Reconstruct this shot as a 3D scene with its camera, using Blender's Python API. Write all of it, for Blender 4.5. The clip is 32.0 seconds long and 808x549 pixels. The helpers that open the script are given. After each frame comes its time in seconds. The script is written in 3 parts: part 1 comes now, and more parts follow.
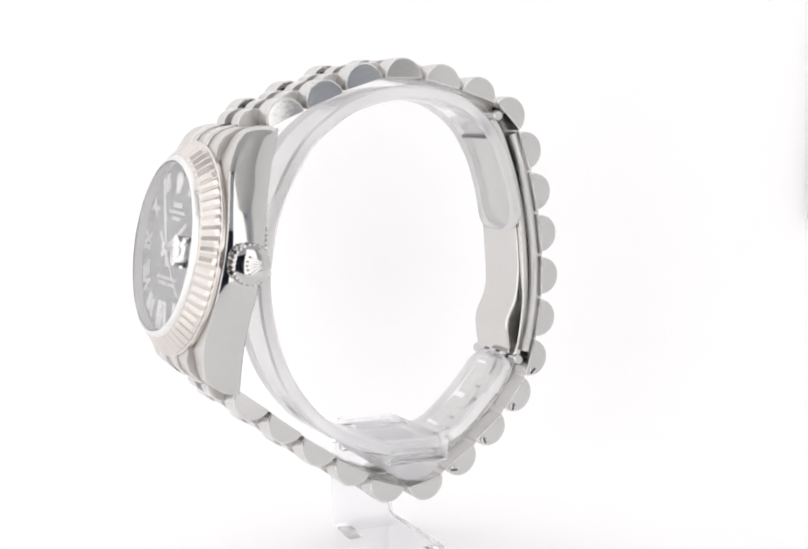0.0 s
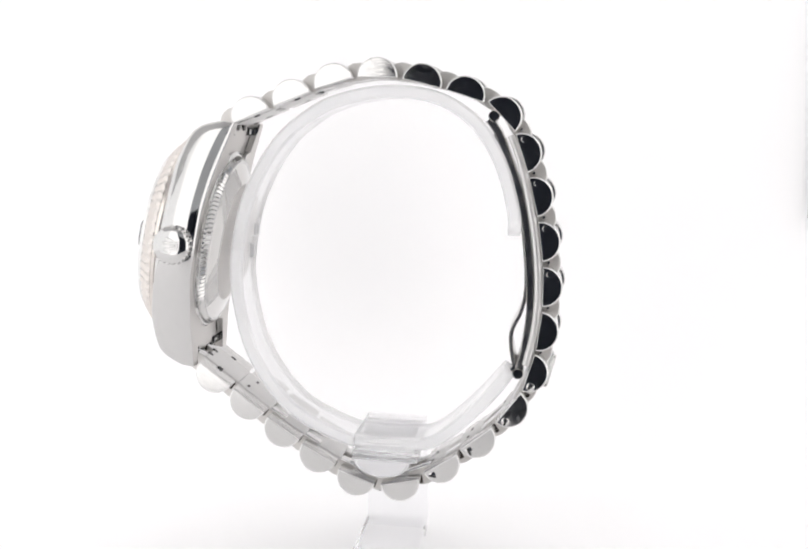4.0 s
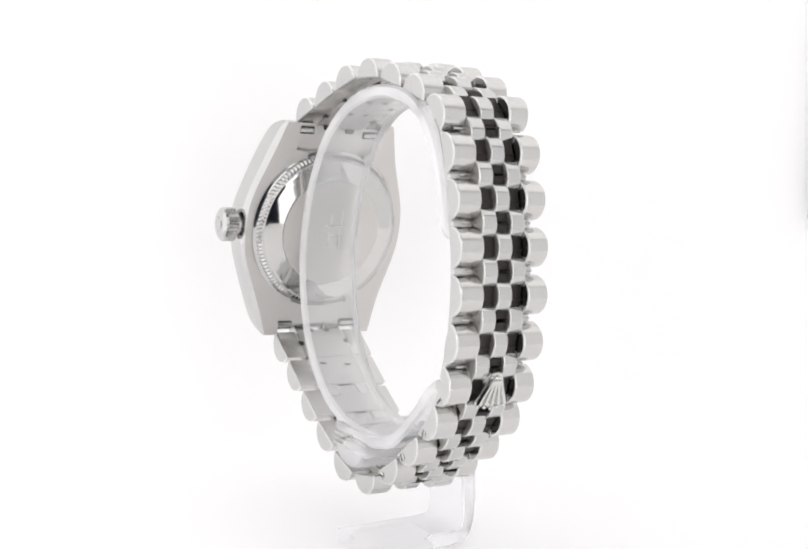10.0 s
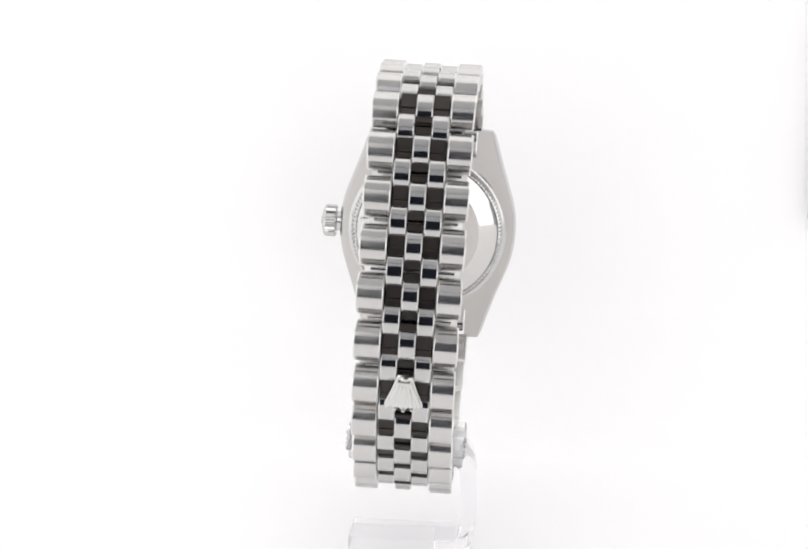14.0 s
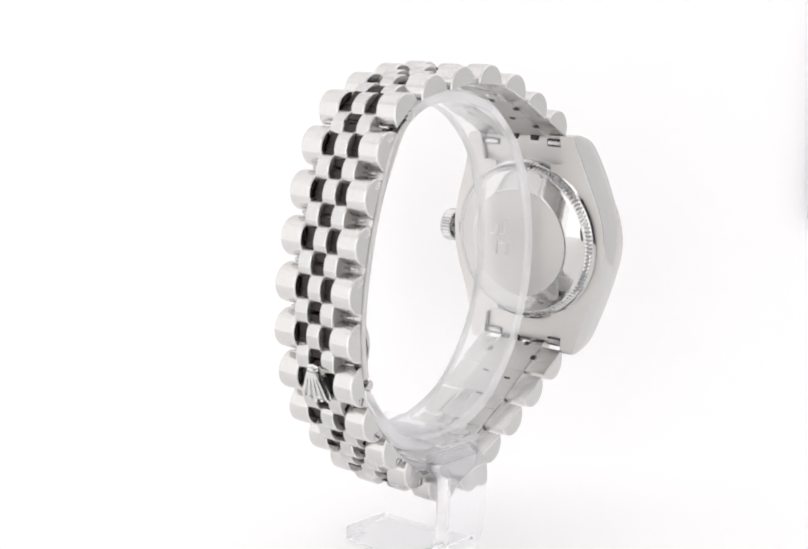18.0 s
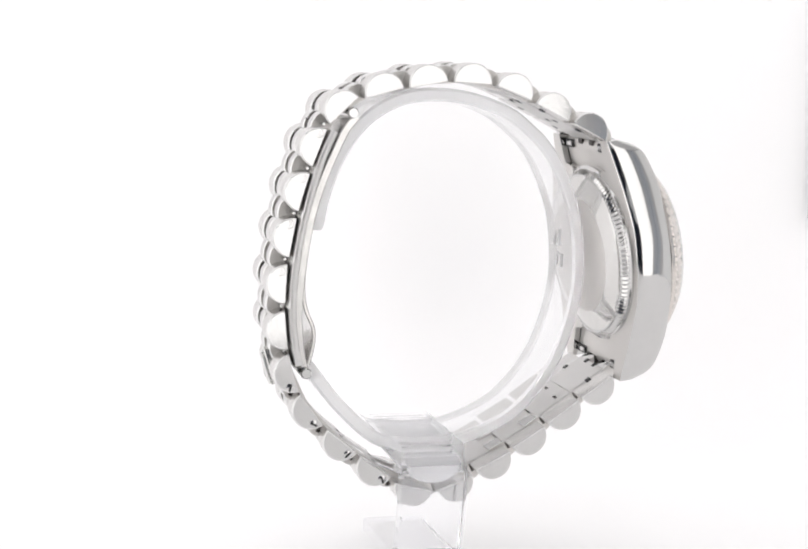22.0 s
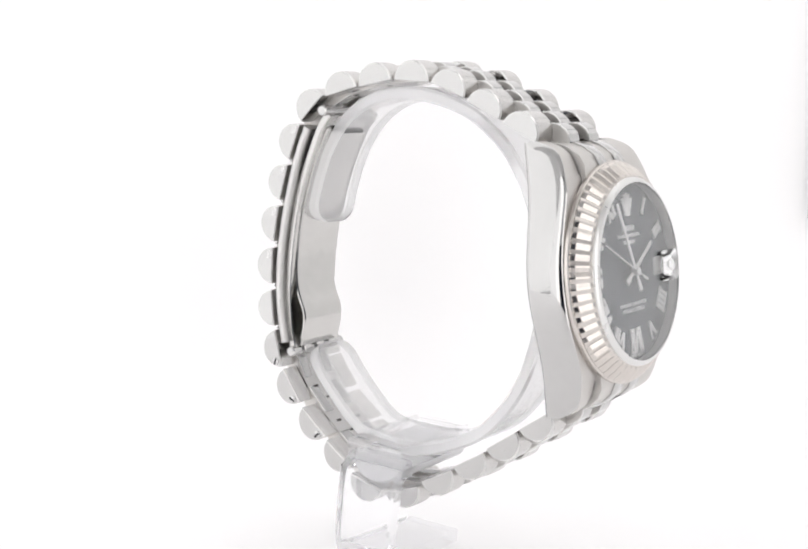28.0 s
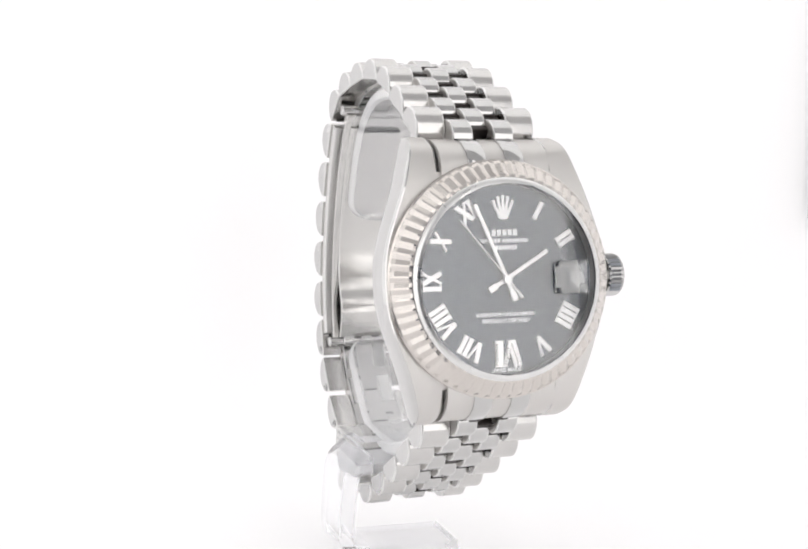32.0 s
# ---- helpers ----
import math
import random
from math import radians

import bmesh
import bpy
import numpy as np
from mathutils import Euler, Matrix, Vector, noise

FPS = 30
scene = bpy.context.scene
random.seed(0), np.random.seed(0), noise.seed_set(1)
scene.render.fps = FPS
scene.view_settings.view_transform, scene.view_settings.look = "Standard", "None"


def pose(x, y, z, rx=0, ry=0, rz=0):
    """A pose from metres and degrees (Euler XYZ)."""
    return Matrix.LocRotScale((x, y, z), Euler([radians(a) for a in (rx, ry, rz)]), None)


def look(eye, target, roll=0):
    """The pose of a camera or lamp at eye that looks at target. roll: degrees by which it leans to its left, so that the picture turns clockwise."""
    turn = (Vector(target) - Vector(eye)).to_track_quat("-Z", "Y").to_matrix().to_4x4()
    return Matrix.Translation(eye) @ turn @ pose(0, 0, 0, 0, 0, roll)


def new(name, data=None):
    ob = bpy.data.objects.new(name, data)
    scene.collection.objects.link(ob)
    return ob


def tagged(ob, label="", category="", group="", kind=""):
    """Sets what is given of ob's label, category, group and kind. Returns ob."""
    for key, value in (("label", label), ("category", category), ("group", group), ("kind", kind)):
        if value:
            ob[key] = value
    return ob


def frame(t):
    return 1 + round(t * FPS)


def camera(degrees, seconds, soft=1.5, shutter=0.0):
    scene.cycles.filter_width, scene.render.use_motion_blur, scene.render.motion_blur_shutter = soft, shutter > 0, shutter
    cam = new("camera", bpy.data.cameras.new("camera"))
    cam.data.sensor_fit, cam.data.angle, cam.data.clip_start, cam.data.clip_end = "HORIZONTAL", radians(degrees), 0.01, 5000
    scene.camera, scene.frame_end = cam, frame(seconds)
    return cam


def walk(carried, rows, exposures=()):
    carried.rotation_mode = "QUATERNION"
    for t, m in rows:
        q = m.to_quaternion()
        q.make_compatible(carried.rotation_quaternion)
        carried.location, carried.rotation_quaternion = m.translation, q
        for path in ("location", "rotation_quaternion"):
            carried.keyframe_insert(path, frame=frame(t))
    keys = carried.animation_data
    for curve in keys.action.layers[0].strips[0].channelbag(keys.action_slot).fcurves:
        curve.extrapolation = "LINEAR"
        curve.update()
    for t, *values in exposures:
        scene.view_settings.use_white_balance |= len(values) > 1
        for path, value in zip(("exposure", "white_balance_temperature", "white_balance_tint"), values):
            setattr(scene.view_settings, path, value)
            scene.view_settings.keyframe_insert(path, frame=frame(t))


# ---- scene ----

# One modelling unit is 1.36 mm; the floor lies at z = 0 and the turning axis of the stand at x = y = 0.
U = 0.00136
FLOOR = 43.75


def at(x, y, z):
    """Modelling units, counted from the watch's own level, to metres."""
    return Vector((x * U, y * U, (z + FLOOR) * U))


# ---------------------------------------------------------------- camera
cam = camera(34.2, 32.0, soft=2.1)
EYE = at(-0.658, -150.0, 9.486)
AIM = EYE + Vector((0, math.cos(radians(-7.857)), math.sin(radians(-7.857))))
walk(cam, [(0.0, look(EYE, AIM, 2.38)), (32.0, look(EYE, AIM, 2.38))])

# ---------------------------------------------------------------- light
scene.view_settings.exposure = 0.0
world = bpy.data.worlds.new("world")
scene.world = world
world.use_nodes = True
world.node_tree.nodes["Background"].inputs[0].default_value = (0.6, 0.62, 0.65, 1)
world.node_tree.nodes["Background"].inputs[1].default_value = 0.05
GLOW_TOP, GLOW_BACK, GLOW_WALL, GLOW_FLOOR, GLOW_LEFT, GLOW_RIGHT, GLOW_FRONT, GLOW_CORNER = 0.74, 0.75, 0.188, 0.28, 0.87, 0.42, 1.38, 0.13


# ---------------------------------------------------------------- materials
def nodes_of(name):
    m = bpy.data.materials.new(name)
    m.use_nodes = True
    nt = m.node_tree
    return m, nt, nt.nodes["Principled BSDF"]


def link(nt, a, b):
    nt.links.new(a, b)


def noise_node(nt, scale, stretch=(1, 1, 1), detail=4.0):
    tc = nt.nodes.new("ShaderNodeTexCoord")
    mp = nt.nodes.new("ShaderNodeMapping")
    mp.inputs["Scale"].default_value = stretch
    nz = nt.nodes.new("ShaderNodeTexNoise")
    nz.inputs["Scale"].default_value = scale
    nz.inputs["Detail"].default_value = detail
    link(nt, tc.outputs["Object"], mp.inputs["Vector"])
    link(nt, mp.outputs["Vector"], nz.inputs["Vector"])
    return nz


def ranged(nt, src, lo, hi, a=0.35, b=0.65):
    mr = nt.nodes.new("ShaderNodeMapRange")
    mr.inputs["From Min"].default_value, mr.inputs["From Max"].default_value = a, b
    mr.inputs["To Min"].default_value, mr.inputs["To Max"].default_value = lo, hi
    link(nt, src, mr.inputs["Value"])
    return mr.outputs["Result"]


def bump(nt, bsdf, src, strength, distance):
    bp = nt.nodes.new("ShaderNodeBump")
    bp.inputs["Strength"].default_value = strength
    bp.inputs["Distance"].default_value = distance
    link(nt, src, bp.inputs["Height"])
    link(nt, bp.outputs["Normal"], bsdf.inputs["Normal"])


def metal(name, colour, lo, hi, scale=900, stretch=(1, 1, 1), relief=0.0, aniso=0.0, around=""):
    m, nt, b = nodes_of(name)
    b.inputs["Metallic"].default_value = 1.0
    nz = noise_node(nt, scale, stretch)
    tint = nt.nodes.new("ShaderNodeMixRGB")
    tint.inputs[1].default_value = (*[c * 0.95 for c in colour], 1)
    tint.inputs[2].default_value = (*colour, 1)
    link(nt, nz.outputs["Fac"], tint.inputs[0])
    link(nt, tint.outputs[0], b.inputs["Base Color"])
    link(nt, ranged(nt, nz.outputs["Fac"], lo, hi), b.inputs["Roughness"])
    b.inputs["Anisotropic"].default_value = aniso
    if around:
        tg = nt.nodes.new("ShaderNodeTangent")
        tg.direction_type, tg.axis = "RADIAL", around
        link(nt, tg.outputs[0], b.inputs["Tangent"])
        b.inputs["Anisotropic Rotation"].default_value = 0.25
    if relief:
        bump(nt, b, nz.outputs["Fac"], relief, 0.00003)
    return m


STEEL = metal("polished_steel", (0.60, 0.595, 0.588), 0.03, 0.09, 700)
CAP = metal("scratched_polished_steel", (0.595, 0.59, 0.583), 0.03, 0.13, 330, (40, 3, 12), 0.05)
BRUSHED = metal("brushed_steel", (0.655, 0.643, 0.63), 0.17, 0.23, 420, (1.2, 40, 40), 0.0, 0.6, "X")
SATIN = metal("satin_steel", (0.68, 0.66, 0.64), 0.42, 0.52, 300, (40, 1.2, 40), 0.08)
INNER = metal("inside_steel", (0.67, 0.66, 0.65), 0.34, 0.46, 500)
GOLD = metal("white_gold", (0.68, 0.64, 0.605), 0.17, 0.24, 800)
FAN = metal("frosted_emblem_steel", (0.70, 0.70, 0.68), 0.14, 0.2, 700)
# Colour raised above the plain steel to paint bright glints on edges.
EDGE = metal("edge_glint_steel", (0.80, 0.795, 0.785), 0.26, 0.38, 500)
HAND = metal("hand_steel", (0.92, 0.91, 0.90), 0.28, 0.38, 900)
BLADE = metal("blade_steel", (0.63, 0.62, 0.605), 0.13, 0.22, 500)
BEVEL = metal("mirror_polished_steel", (0.66, 0.65, 0.635), 0.035, 0.07, 500)
# Near-black base colour stands for the shade deep between the links.
CORE = metal("shade_coloured_steel", (0.058, 0.051, 0.048), 0.34, 0.48, 500)


def plain(name, colour, rough=0.6, scale=400, amount=0.12, metallic=0.0):
    m, nt, b = nodes_of(name)
    nz = noise_node(nt, scale)
    mix = nt.nodes.new("ShaderNodeMixRGB")
    mix.inputs[1].default_value = (*[c * (1 - amount) for c in colour], 1)
    mix.inputs[2].default_value = (*colour, 1)
    link(nt, nz.outputs["Fac"], mix.inputs[0])
    link(nt, mix.outputs[0], b.inputs["Base Color"])
    b.inputs["Roughness"].default_value = rough
    b.inputs["Metallic"].default_value = metallic
    return m


DARK = plain("dark_slot", (0.012, 0.012, 0.013), 0.5)
DATE = plain("date_white", (0.85, 0.85, 0.84), 0.5)
PRINT = plain("white_print", (0.95, 0.95, 0.95), 0.35, 400, 0.04, 0.7)
BLACK = plain("black_velvet", (0.17, 0.19, 0.25), 0.95)
# Greys of unseen tent panels, set for the reflections in steel and glass.
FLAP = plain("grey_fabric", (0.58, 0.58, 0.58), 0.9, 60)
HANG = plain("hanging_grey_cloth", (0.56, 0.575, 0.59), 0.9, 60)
FRAME = plain("grey_plastic", (0.74, 0.75, 0.75), 0.6, 90)


def sunray_dial():
    m, nt, b = nodes_of("dark_blue_grey_sunray_dial")
    tc = nt.nodes.new("ShaderNodeTexCoord")
    sep = nt.nodes.new("ShaderNodeSeparateXYZ")
    link(nt, tc.outputs["Object"], sep.inputs[0])
    ang = nt.nodes.new("ShaderNodeMath")
    ang.operation = "ARCTAN2"
    link(nt, sep.outputs["X"], ang.inputs[0])
    link(nt, sep.outputs["Y"], ang.inputs[1])
    nz = nt.nodes.new("ShaderNodeTexNoise")
    nz.noise_dimensions = "1D"
    nz.inputs["Scale"].default_value = 60
    nz.inputs["Detail"].default_value = 3
    link(nt, ang.outputs[0], nz.inputs["W"])
    mix = nt.nodes.new("ShaderNodeMixRGB")
    mix.inputs[1].default_value = (0.032, 0.039, 0.053, 1)
    mix.inputs[2].default_value = (0.042, 0.049, 0.064, 1)
    link(nt, nz.outputs["Fac"], mix.inputs[0])
    link(nt, mix.outputs[0], b.inputs["Base Color"])
    b.inputs["Metallic"].default_value = 1.0
    b.inputs["Roughness"].default_value = 0.27
    b.inputs["Anisotropic"].default_value = 0.5
    tg = nt.nodes.new("ShaderNodeTangent")
    tg.direction_type, tg.axis = "RADIAL", "Z"
    link(nt, tg.outputs[0], b.inputs["Tangent"])
    return m


DIAL = sunray_dial()


def clear(name, ior, tint=(1, 1, 1), rough=0.0, wear=0.0):
    m, nt, b = nodes_of(name)
    b.inputs["Base Color"].default_value = (*tint, 1)
    b.inputs["Transmission Weight"].default_value = 1.0
    b.inputs["IOR"].default_value = ior
    b.inputs["Roughness"].default_value = rough
    if wear:
        nz = noise_node(nt, 160, (1, 1, 1), 3)
        link(nt, ranged(nt, nz.outputs["Fac"], 0.0, 0.06, 0.45, 0.7), b.inputs["Roughness"])
        bump(nt, b, nz.outputs["Fac"], wear, 0.0004)
    return m


CRYSTAL = clear("sapphire", 1.85)
LENS = clear("sapphire_lens", 1.5)
ACRYLIC = clear("clear_acrylic", 1.13, (0.995, 0.995, 1.0), 0.0, 0.02)
ACRYLIC.node_tree.nodes["Principled BSDF"].inputs["Transmission Weight"].default_value = 0.93
RING = clear("hazy_acrylic", 1.1, (0.99, 0.99, 0.995), 0.0, 0.02)
RING.node_tree.nodes["Principled BSDF"].inputs["Transmission Weight"].default_value = 0.81
# White share paints the bright lines of light along the ring's edges.
RIM = clear("edge_light_acrylic", 1.1, (0.99, 0.99, 0.995), 0.05)
RIM.node_tree.nodes["Principled BSDF"].inputs["Transmission Weight"].default_value = 0.52
# A small white share lightens the leg in place of its reflections.
LIGHT_LEG = clear("lightened_leg_acrylic", 1.22, (0.99, 0.99, 1.0), 0.0, 0.02)
LIGHT_LEG.node_tree.nodes["Principled BSDF"].inputs["Transmission Weight"].default_value = 0.9
# White share stands for the bright surroundings refracted by the rounded belly.
LIGHT_BELLY = clear("lightened_belly_acrylic", 1.22, (0.99, 0.99, 1.0), 0.0, 0.02)
LIGHT_BELLY.node_tree.nodes["Principled BSDF"].inputs["Transmission Weight"].default_value = 0.55
MARK = plain("moulded_white", (0.78, 0.78, 0.79), 0.4)


def fabric(name, colour, glow=0.0, warm=(1, 1, 1)):
    """White tent cloth; a glow adds emission, to the diffuser panels and also to the paper sweep and corner panels."""
    m, nt, b = nodes_of(name)
    nz = noise_node(nt, 35, (1, 1, 1), 5)
    mix = nt.nodes.new("ShaderNodeMixRGB")
    mix.inputs[1].default_value = (*[c * 0.97 for c in colour], 1)
    mix.inputs[2].default_value = (*colour, 1)
    link(nt, nz.outputs["Fac"], mix.inputs[0])
    link(nt, mix.outputs[0], b.inputs["Base Color"])
    b.inputs["Roughness"].default_value = 0.9
    b.inputs["Specular IOR Level"].default_value = 0.1
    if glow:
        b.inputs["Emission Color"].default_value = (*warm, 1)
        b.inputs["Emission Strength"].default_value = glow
    return m


# Emission added to the paper floor to lift the shade under the watch.
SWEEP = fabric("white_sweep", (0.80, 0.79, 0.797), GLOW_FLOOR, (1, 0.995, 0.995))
LIT_TOP = fabric("lit_diffuser_top", (0.5, 0.5, 0.5), GLOW_TOP, (1, 0.995, 0.99))
LIT_BACK = fabric("lit_diffuser_back", (0.45, 0.45, 0.45), GLOW_BACK, (1, 0.995, 0.99))
# The sheet's wall part gets its own added emission to whiten the backdrop.
GLOWING_SWEEP_WALL = fabric("glowing_sweep_wall", (0.90, 0.890, 0.896), GLOW_WALL, (1, 0.995, 0.995))
LIT_LEFT = fabric("lit_diffuser_left", (0.5, 0.5, 0.5), GLOW_LEFT, (1, 0.995, 1))
LIT_RIGHT = fabric("lit_diffuser_right", (0.5, 0.5, 0.5), GLOW_RIGHT, (1, 0.995, 1))
# Grey with a weak added glow, tuned for the dark band mirrored in the glass.
CORNER_GREY = fabric("weak_glow_corner_cloth", (0.42, 0.44, 0.48), GLOW_CORNER, (0.92, 0.96, 1.0))
LIT_FRONT = fabric("lit_diffuser_front", (0.5, 0.5, 0.5), GLOW_FRONT, (1, 0.98, 0.97))


# ---------------------------------------------------------------- mesh helpers
def mesh_of(name, verts, faces, mats, index=None, smooth=35, scale=U):
    me = bpy.data.meshes.new(name)
    me.from_pydata([tuple(c * scale for c in v) for v in verts], [], faces)
    for m in (mats if isinstance(mats, (list, tuple)) else [mats]):
        me.materials.append(m)
    if index:
        me.polygons.foreach_set("material_index", index)
    bm = bmesh.new()
    bm.from_mesh(me)
    bmesh.ops.remove_doubles(bm, verts=bm.verts, dist=1e-9)
    bmesh.ops.recalc_face_normals(bm, faces=bm.faces)
    bm.to_mesh(me)
    bm.free()
    if smooth:
        me.polygons.foreach_set("use_smooth", [True] * len(me.polygons))
        me.set_sharp_from_angle(angle=radians(smooth))
    me.update()
    return me


def part(name, me, parent=None, m=None, label=""):
    ob = new(name, me)
    if parent is not None:
        ob.parent = parent
    if m is not None:
        ob.matrix_basis = m
    return tagged(ob, label)


def loft(loops, caps=True):
    """Skin a row of equal closed loops of points. Returns verts, faces."""
    n = len(loops[0])
    verts = [p for lp in loops for p in lp]
    faces = []
    for i in range(len(loops) - 1):
        for j in range(n):
            k = (j + 1) % n
            faces.append((i * n + j, i * n + k, (i + 1) * n + k, (i + 1) * n + j))
    if caps:
        faces.append(tuple(range(n)))
        faces.append(tuple((len(loops) - 1) * n + j for j in range(n)))
    return verts, faces


def revolve(profile, n=96, hollow=False):
    """Turn (radius, height) points round z. A hollow ring closes its profile on itself."""
    profile = list(profile) + ([profile[0]] if hollow else [])
    loops = [[(r * math.cos(a), r * math.sin(a), h) for a in [2 * math.pi * j / n for j in range(n)]] for r, h in profile]
    return loft(loops, caps=not hollow)


def box(x0, x1, y0, y1, z0, z1, c=0.12):
    """A box with chamfered upright and flat edges."""
    def ring(z, d):
        a, b, e, f = x0 + d, x1 - d, y0 + d, y1 - d
        return [(a + c, e, z), (b - c, e, z), (b, e + c, z), (b, f - c, z), (b - c, f, z), (a + c, f, z), (a, f - c, z), (a, e + c, z)]
    return loft([ring(z0, c), ring(z0 + c, 0), ring(z1 - c, 0), ring(z1, c)])


def joined(*sets):
    verts, faces = [], []
    for v, f in sets:
        o = len(verts)
        verts += v
        faces += [tuple(i + o for i in q) for q in f]
    return verts, faces


def moved(vf, m):
    return [tuple(m @ Vector(v)) for v in vf[0]], vf[1]


def spline(points, steps, closed=False):
    """A smooth curve through the points."""
    out, n = [], len(points)
    last = n if closed else n - 1
    for i in range(last):
        if closed:
            a, b, c, d = (points[(i + k) % n] for k in (-1, 0, 1, 2))
        else:
            a, b, c, d = points[max(i - 1, 0)], points[i], points[i + 1], points[min(i + 2, n - 1)]
        for s in range(steps):
            t = s / steps
            out.append(tuple(0.5 * (2 * q + (r - p) * t + (2 * p - 5 * q + 4 * r - w) * t * t + (3 * q - p - 3 * r + w) * t ** 3)
                             for p, q, r, w in zip(a, b, c, d)))
    if not closed:
        out.append(points[-1])
    return out


def strap(path, thick, half, inward, c=0.15, flange=0.0, corner=0.0):
    """A plate that follows a (y, z) path, of a thickness towards the inward point and of a half width; its ends may have round corners."""
    loops = []
    n = len(path)
    run = [0.0]
    for a, b in zip(path, path[1:]):
        run.append(run[-1] + math.hypot(b[0] - a[0], b[1] - a[1]))
    for i, (y, z) in enumerate(path):
        a, b = path[max(i - 1, 0)], path[min(i + 1, n - 1)]
        t = Vector((b[0] - a[0], b[1] - a[1])).normalized()
        d = Vector((-t.y, t.x))
        if d.dot(Vector((inward[0] - y, inward[1] - z))) < 0:
            d = -d
        s = min(run[i], run[-1] - run[i])
        q = half - (corner - math.sqrt(max(corner ** 2 - (corner - s) ** 2, 0)) if s < corner else 0.0)
        p = (lambda k: (y + d.x * k, z + d.y * k))
        pts = [(-q + c, 0), (q - c, 0), (q, c), (q, thick - c + flange), (q - c, thick + flange), (q - 3 * c, thick), (-q + 3 * c, thick), (-q + c, thick + flange), (-q, thick - c + flange), (-q, c)]
        loops.append([(x, *p(k)) for x, k in pts])
    return loft(loops)


# ---------------------------------------------------------------- the light tent
FOLD_A, FOLD_B = Vector((-43.8, 37.5)), Vector((49.9, 49.0))
ALONG = (FOLD_B - FOLD_A).normalized()
BACK = Vector((-ALONG.y, ALONG.x))


def setting(name, me, label, category, kind="structure"):
    return tagged(new(name, me), label, category, kind=kind)


def tent():
    # floor and back wall are one sheet, folded along a soft line; both have added glow
    mid = (FOLD_A + FOLD_B) / 2
    prof = [(-190, 0.0), (-60, 0.0), (-20, 0.0), (-5, 0.0)]
    prof += [(-5 + 5 * math.sin(a), 5 - 5 * math.cos(a)) for a in [math.pi / 2 * i / 10 for i in range(1, 11)]]
    prof += [(0.6, 40), (1.2, 80), (2, 130)]
    verts, faces, n = [], [], len(prof)
    cols = [-140, -100, -60, -20, 20, 60, 100, 140]
    for s in cols:
        for d, h in prof:
            p = mid + ALONG * s + BACK * d
            verts.append((p.x, max(p.y, -104.0), h))
    for i in range(len(cols) - 1):
        for j in range(n - 1):
            faces.append((i * n + j, i * n + j + 1, (i + 1) * n + j + 1, (i + 1) * n + j))
    sheet = setting("ground", mesh_of("sheet", verts, faces, [SWEEP, GLOWING_SWEEP_WALL], [0 if i % (n - 1) < 9 else 1 for i in range(len(faces))], smooth=60), "seamless white paper sweep, floor running up into a back wall, with added glow", "backdrop")

    def panel(name, x0, x1, y0, y1, z0, z1, mat, label, category="light tent"):
        return setting(name, mesh_of(name, *box(x0, x1, y0, y1, z0, z1, 0.2), mat), label, category)

    panel("wall_left", -128, -126, -106, 90, -1, 131, LIT_LEFT, "lit white cloth side of a photo light tent")
    panel("wall_right", 126, 128, -84, 90, -1, 131, LIT_RIGHT, "lit white cloth side of a photo light tent")
    # grey in-between strip, added to soften the corner's edge in reflections
    panel("wall_right_edge", 126, 128, -95, -84.2, -1, 131, FLAP, "added unseen grey strip, softens the side of the corner in reflections")
    # added out of view, to darken reflections at the front corner
    panel("wall_right_corner", 126, 128, -108, -95.2, -1, 131, CORNER_GREY, "added unseen grey panel with weak glow at the front corner, for reflections")
    panel("ceiling", -128, 128, -24, 19.8, 131, 133, LIT_TOP, "lit white cloth top of a photo light tent")
    panel("ceiling_back", -128, 128, 20, 92, 131, 133, LIT_BACK, "lit white cloth top over the back wall")
    panel("ceiling_front", -128, 128, -106, -24.2, 131, 133, FLAP, "unseen grey cloth top near the tent opening, toned for reflections")
    # the front: two lit flaps beside an open slit, a grey flap above it
    panel("wall_front_left", -126, -70, -108, -106, -1, 131, LIT_LEFT, "white cloth front of the light tent")
    # the same added in-between strip on the front side
    panel("wall_front_edge", 105.2, 113, -108, -106, -1, 131, FLAP, "added unseen grey strip, softens the front of the corner in reflections")
    panel("wall_front_right", 113.2, 126, -108, -106, -1, 131, CORNER_GREY, "added unseen grey panel with weak glow at the front corner, for reflections")
    # the two lit flaps; the slit between them widens towards the floor
    for name, far, low, mid, top in (("front_flap_left", -70, -37.5, -27.8, -24.5), ("front_flap_right", 105, 39.0, 39.3, 30.0)):
        flap = loft([[(far, y, -1), (low, y, -1), (mid, y, 55), (top, y, 131), (far, y, 131)] for y in (-108.0, -106.0)])
        setting("wall_" + name, mesh_of(name, *flap, LIT_FRONT, smooth=0), "brightly lit white front flap beside the lens slit", "light tent")
    panel("wall_front_top", -33, 42, -110.2, -108.2, 78.2, 131, HANG, "grey front flap above the lens slit")
    # the dark room in which the camera stands
    panel("wall_room_left", -62, -60, -320, -108.2, -30, 170, BLACK, "black curtain of the dark studio", "curtain")
    panel("wall_room_right", 78, 80, -320, -108.2, -30, 170, BLACK, "black curtain of the dark studio", "curtain")
    panel("wall_room_back", -60, 78, -322, -320, -30, 170, BLACK, "black curtain of the dark studio", "curtain")
    panel("ceiling_room", -60, 78, -320, -108.2, 168, 170, BLACK, "black ceiling of the dark studio", "ceiling")
    panel("floor_room", -60, 78, -320, -106.2, -30, -28, BLACK, "black floor of the dark studio", "floor")
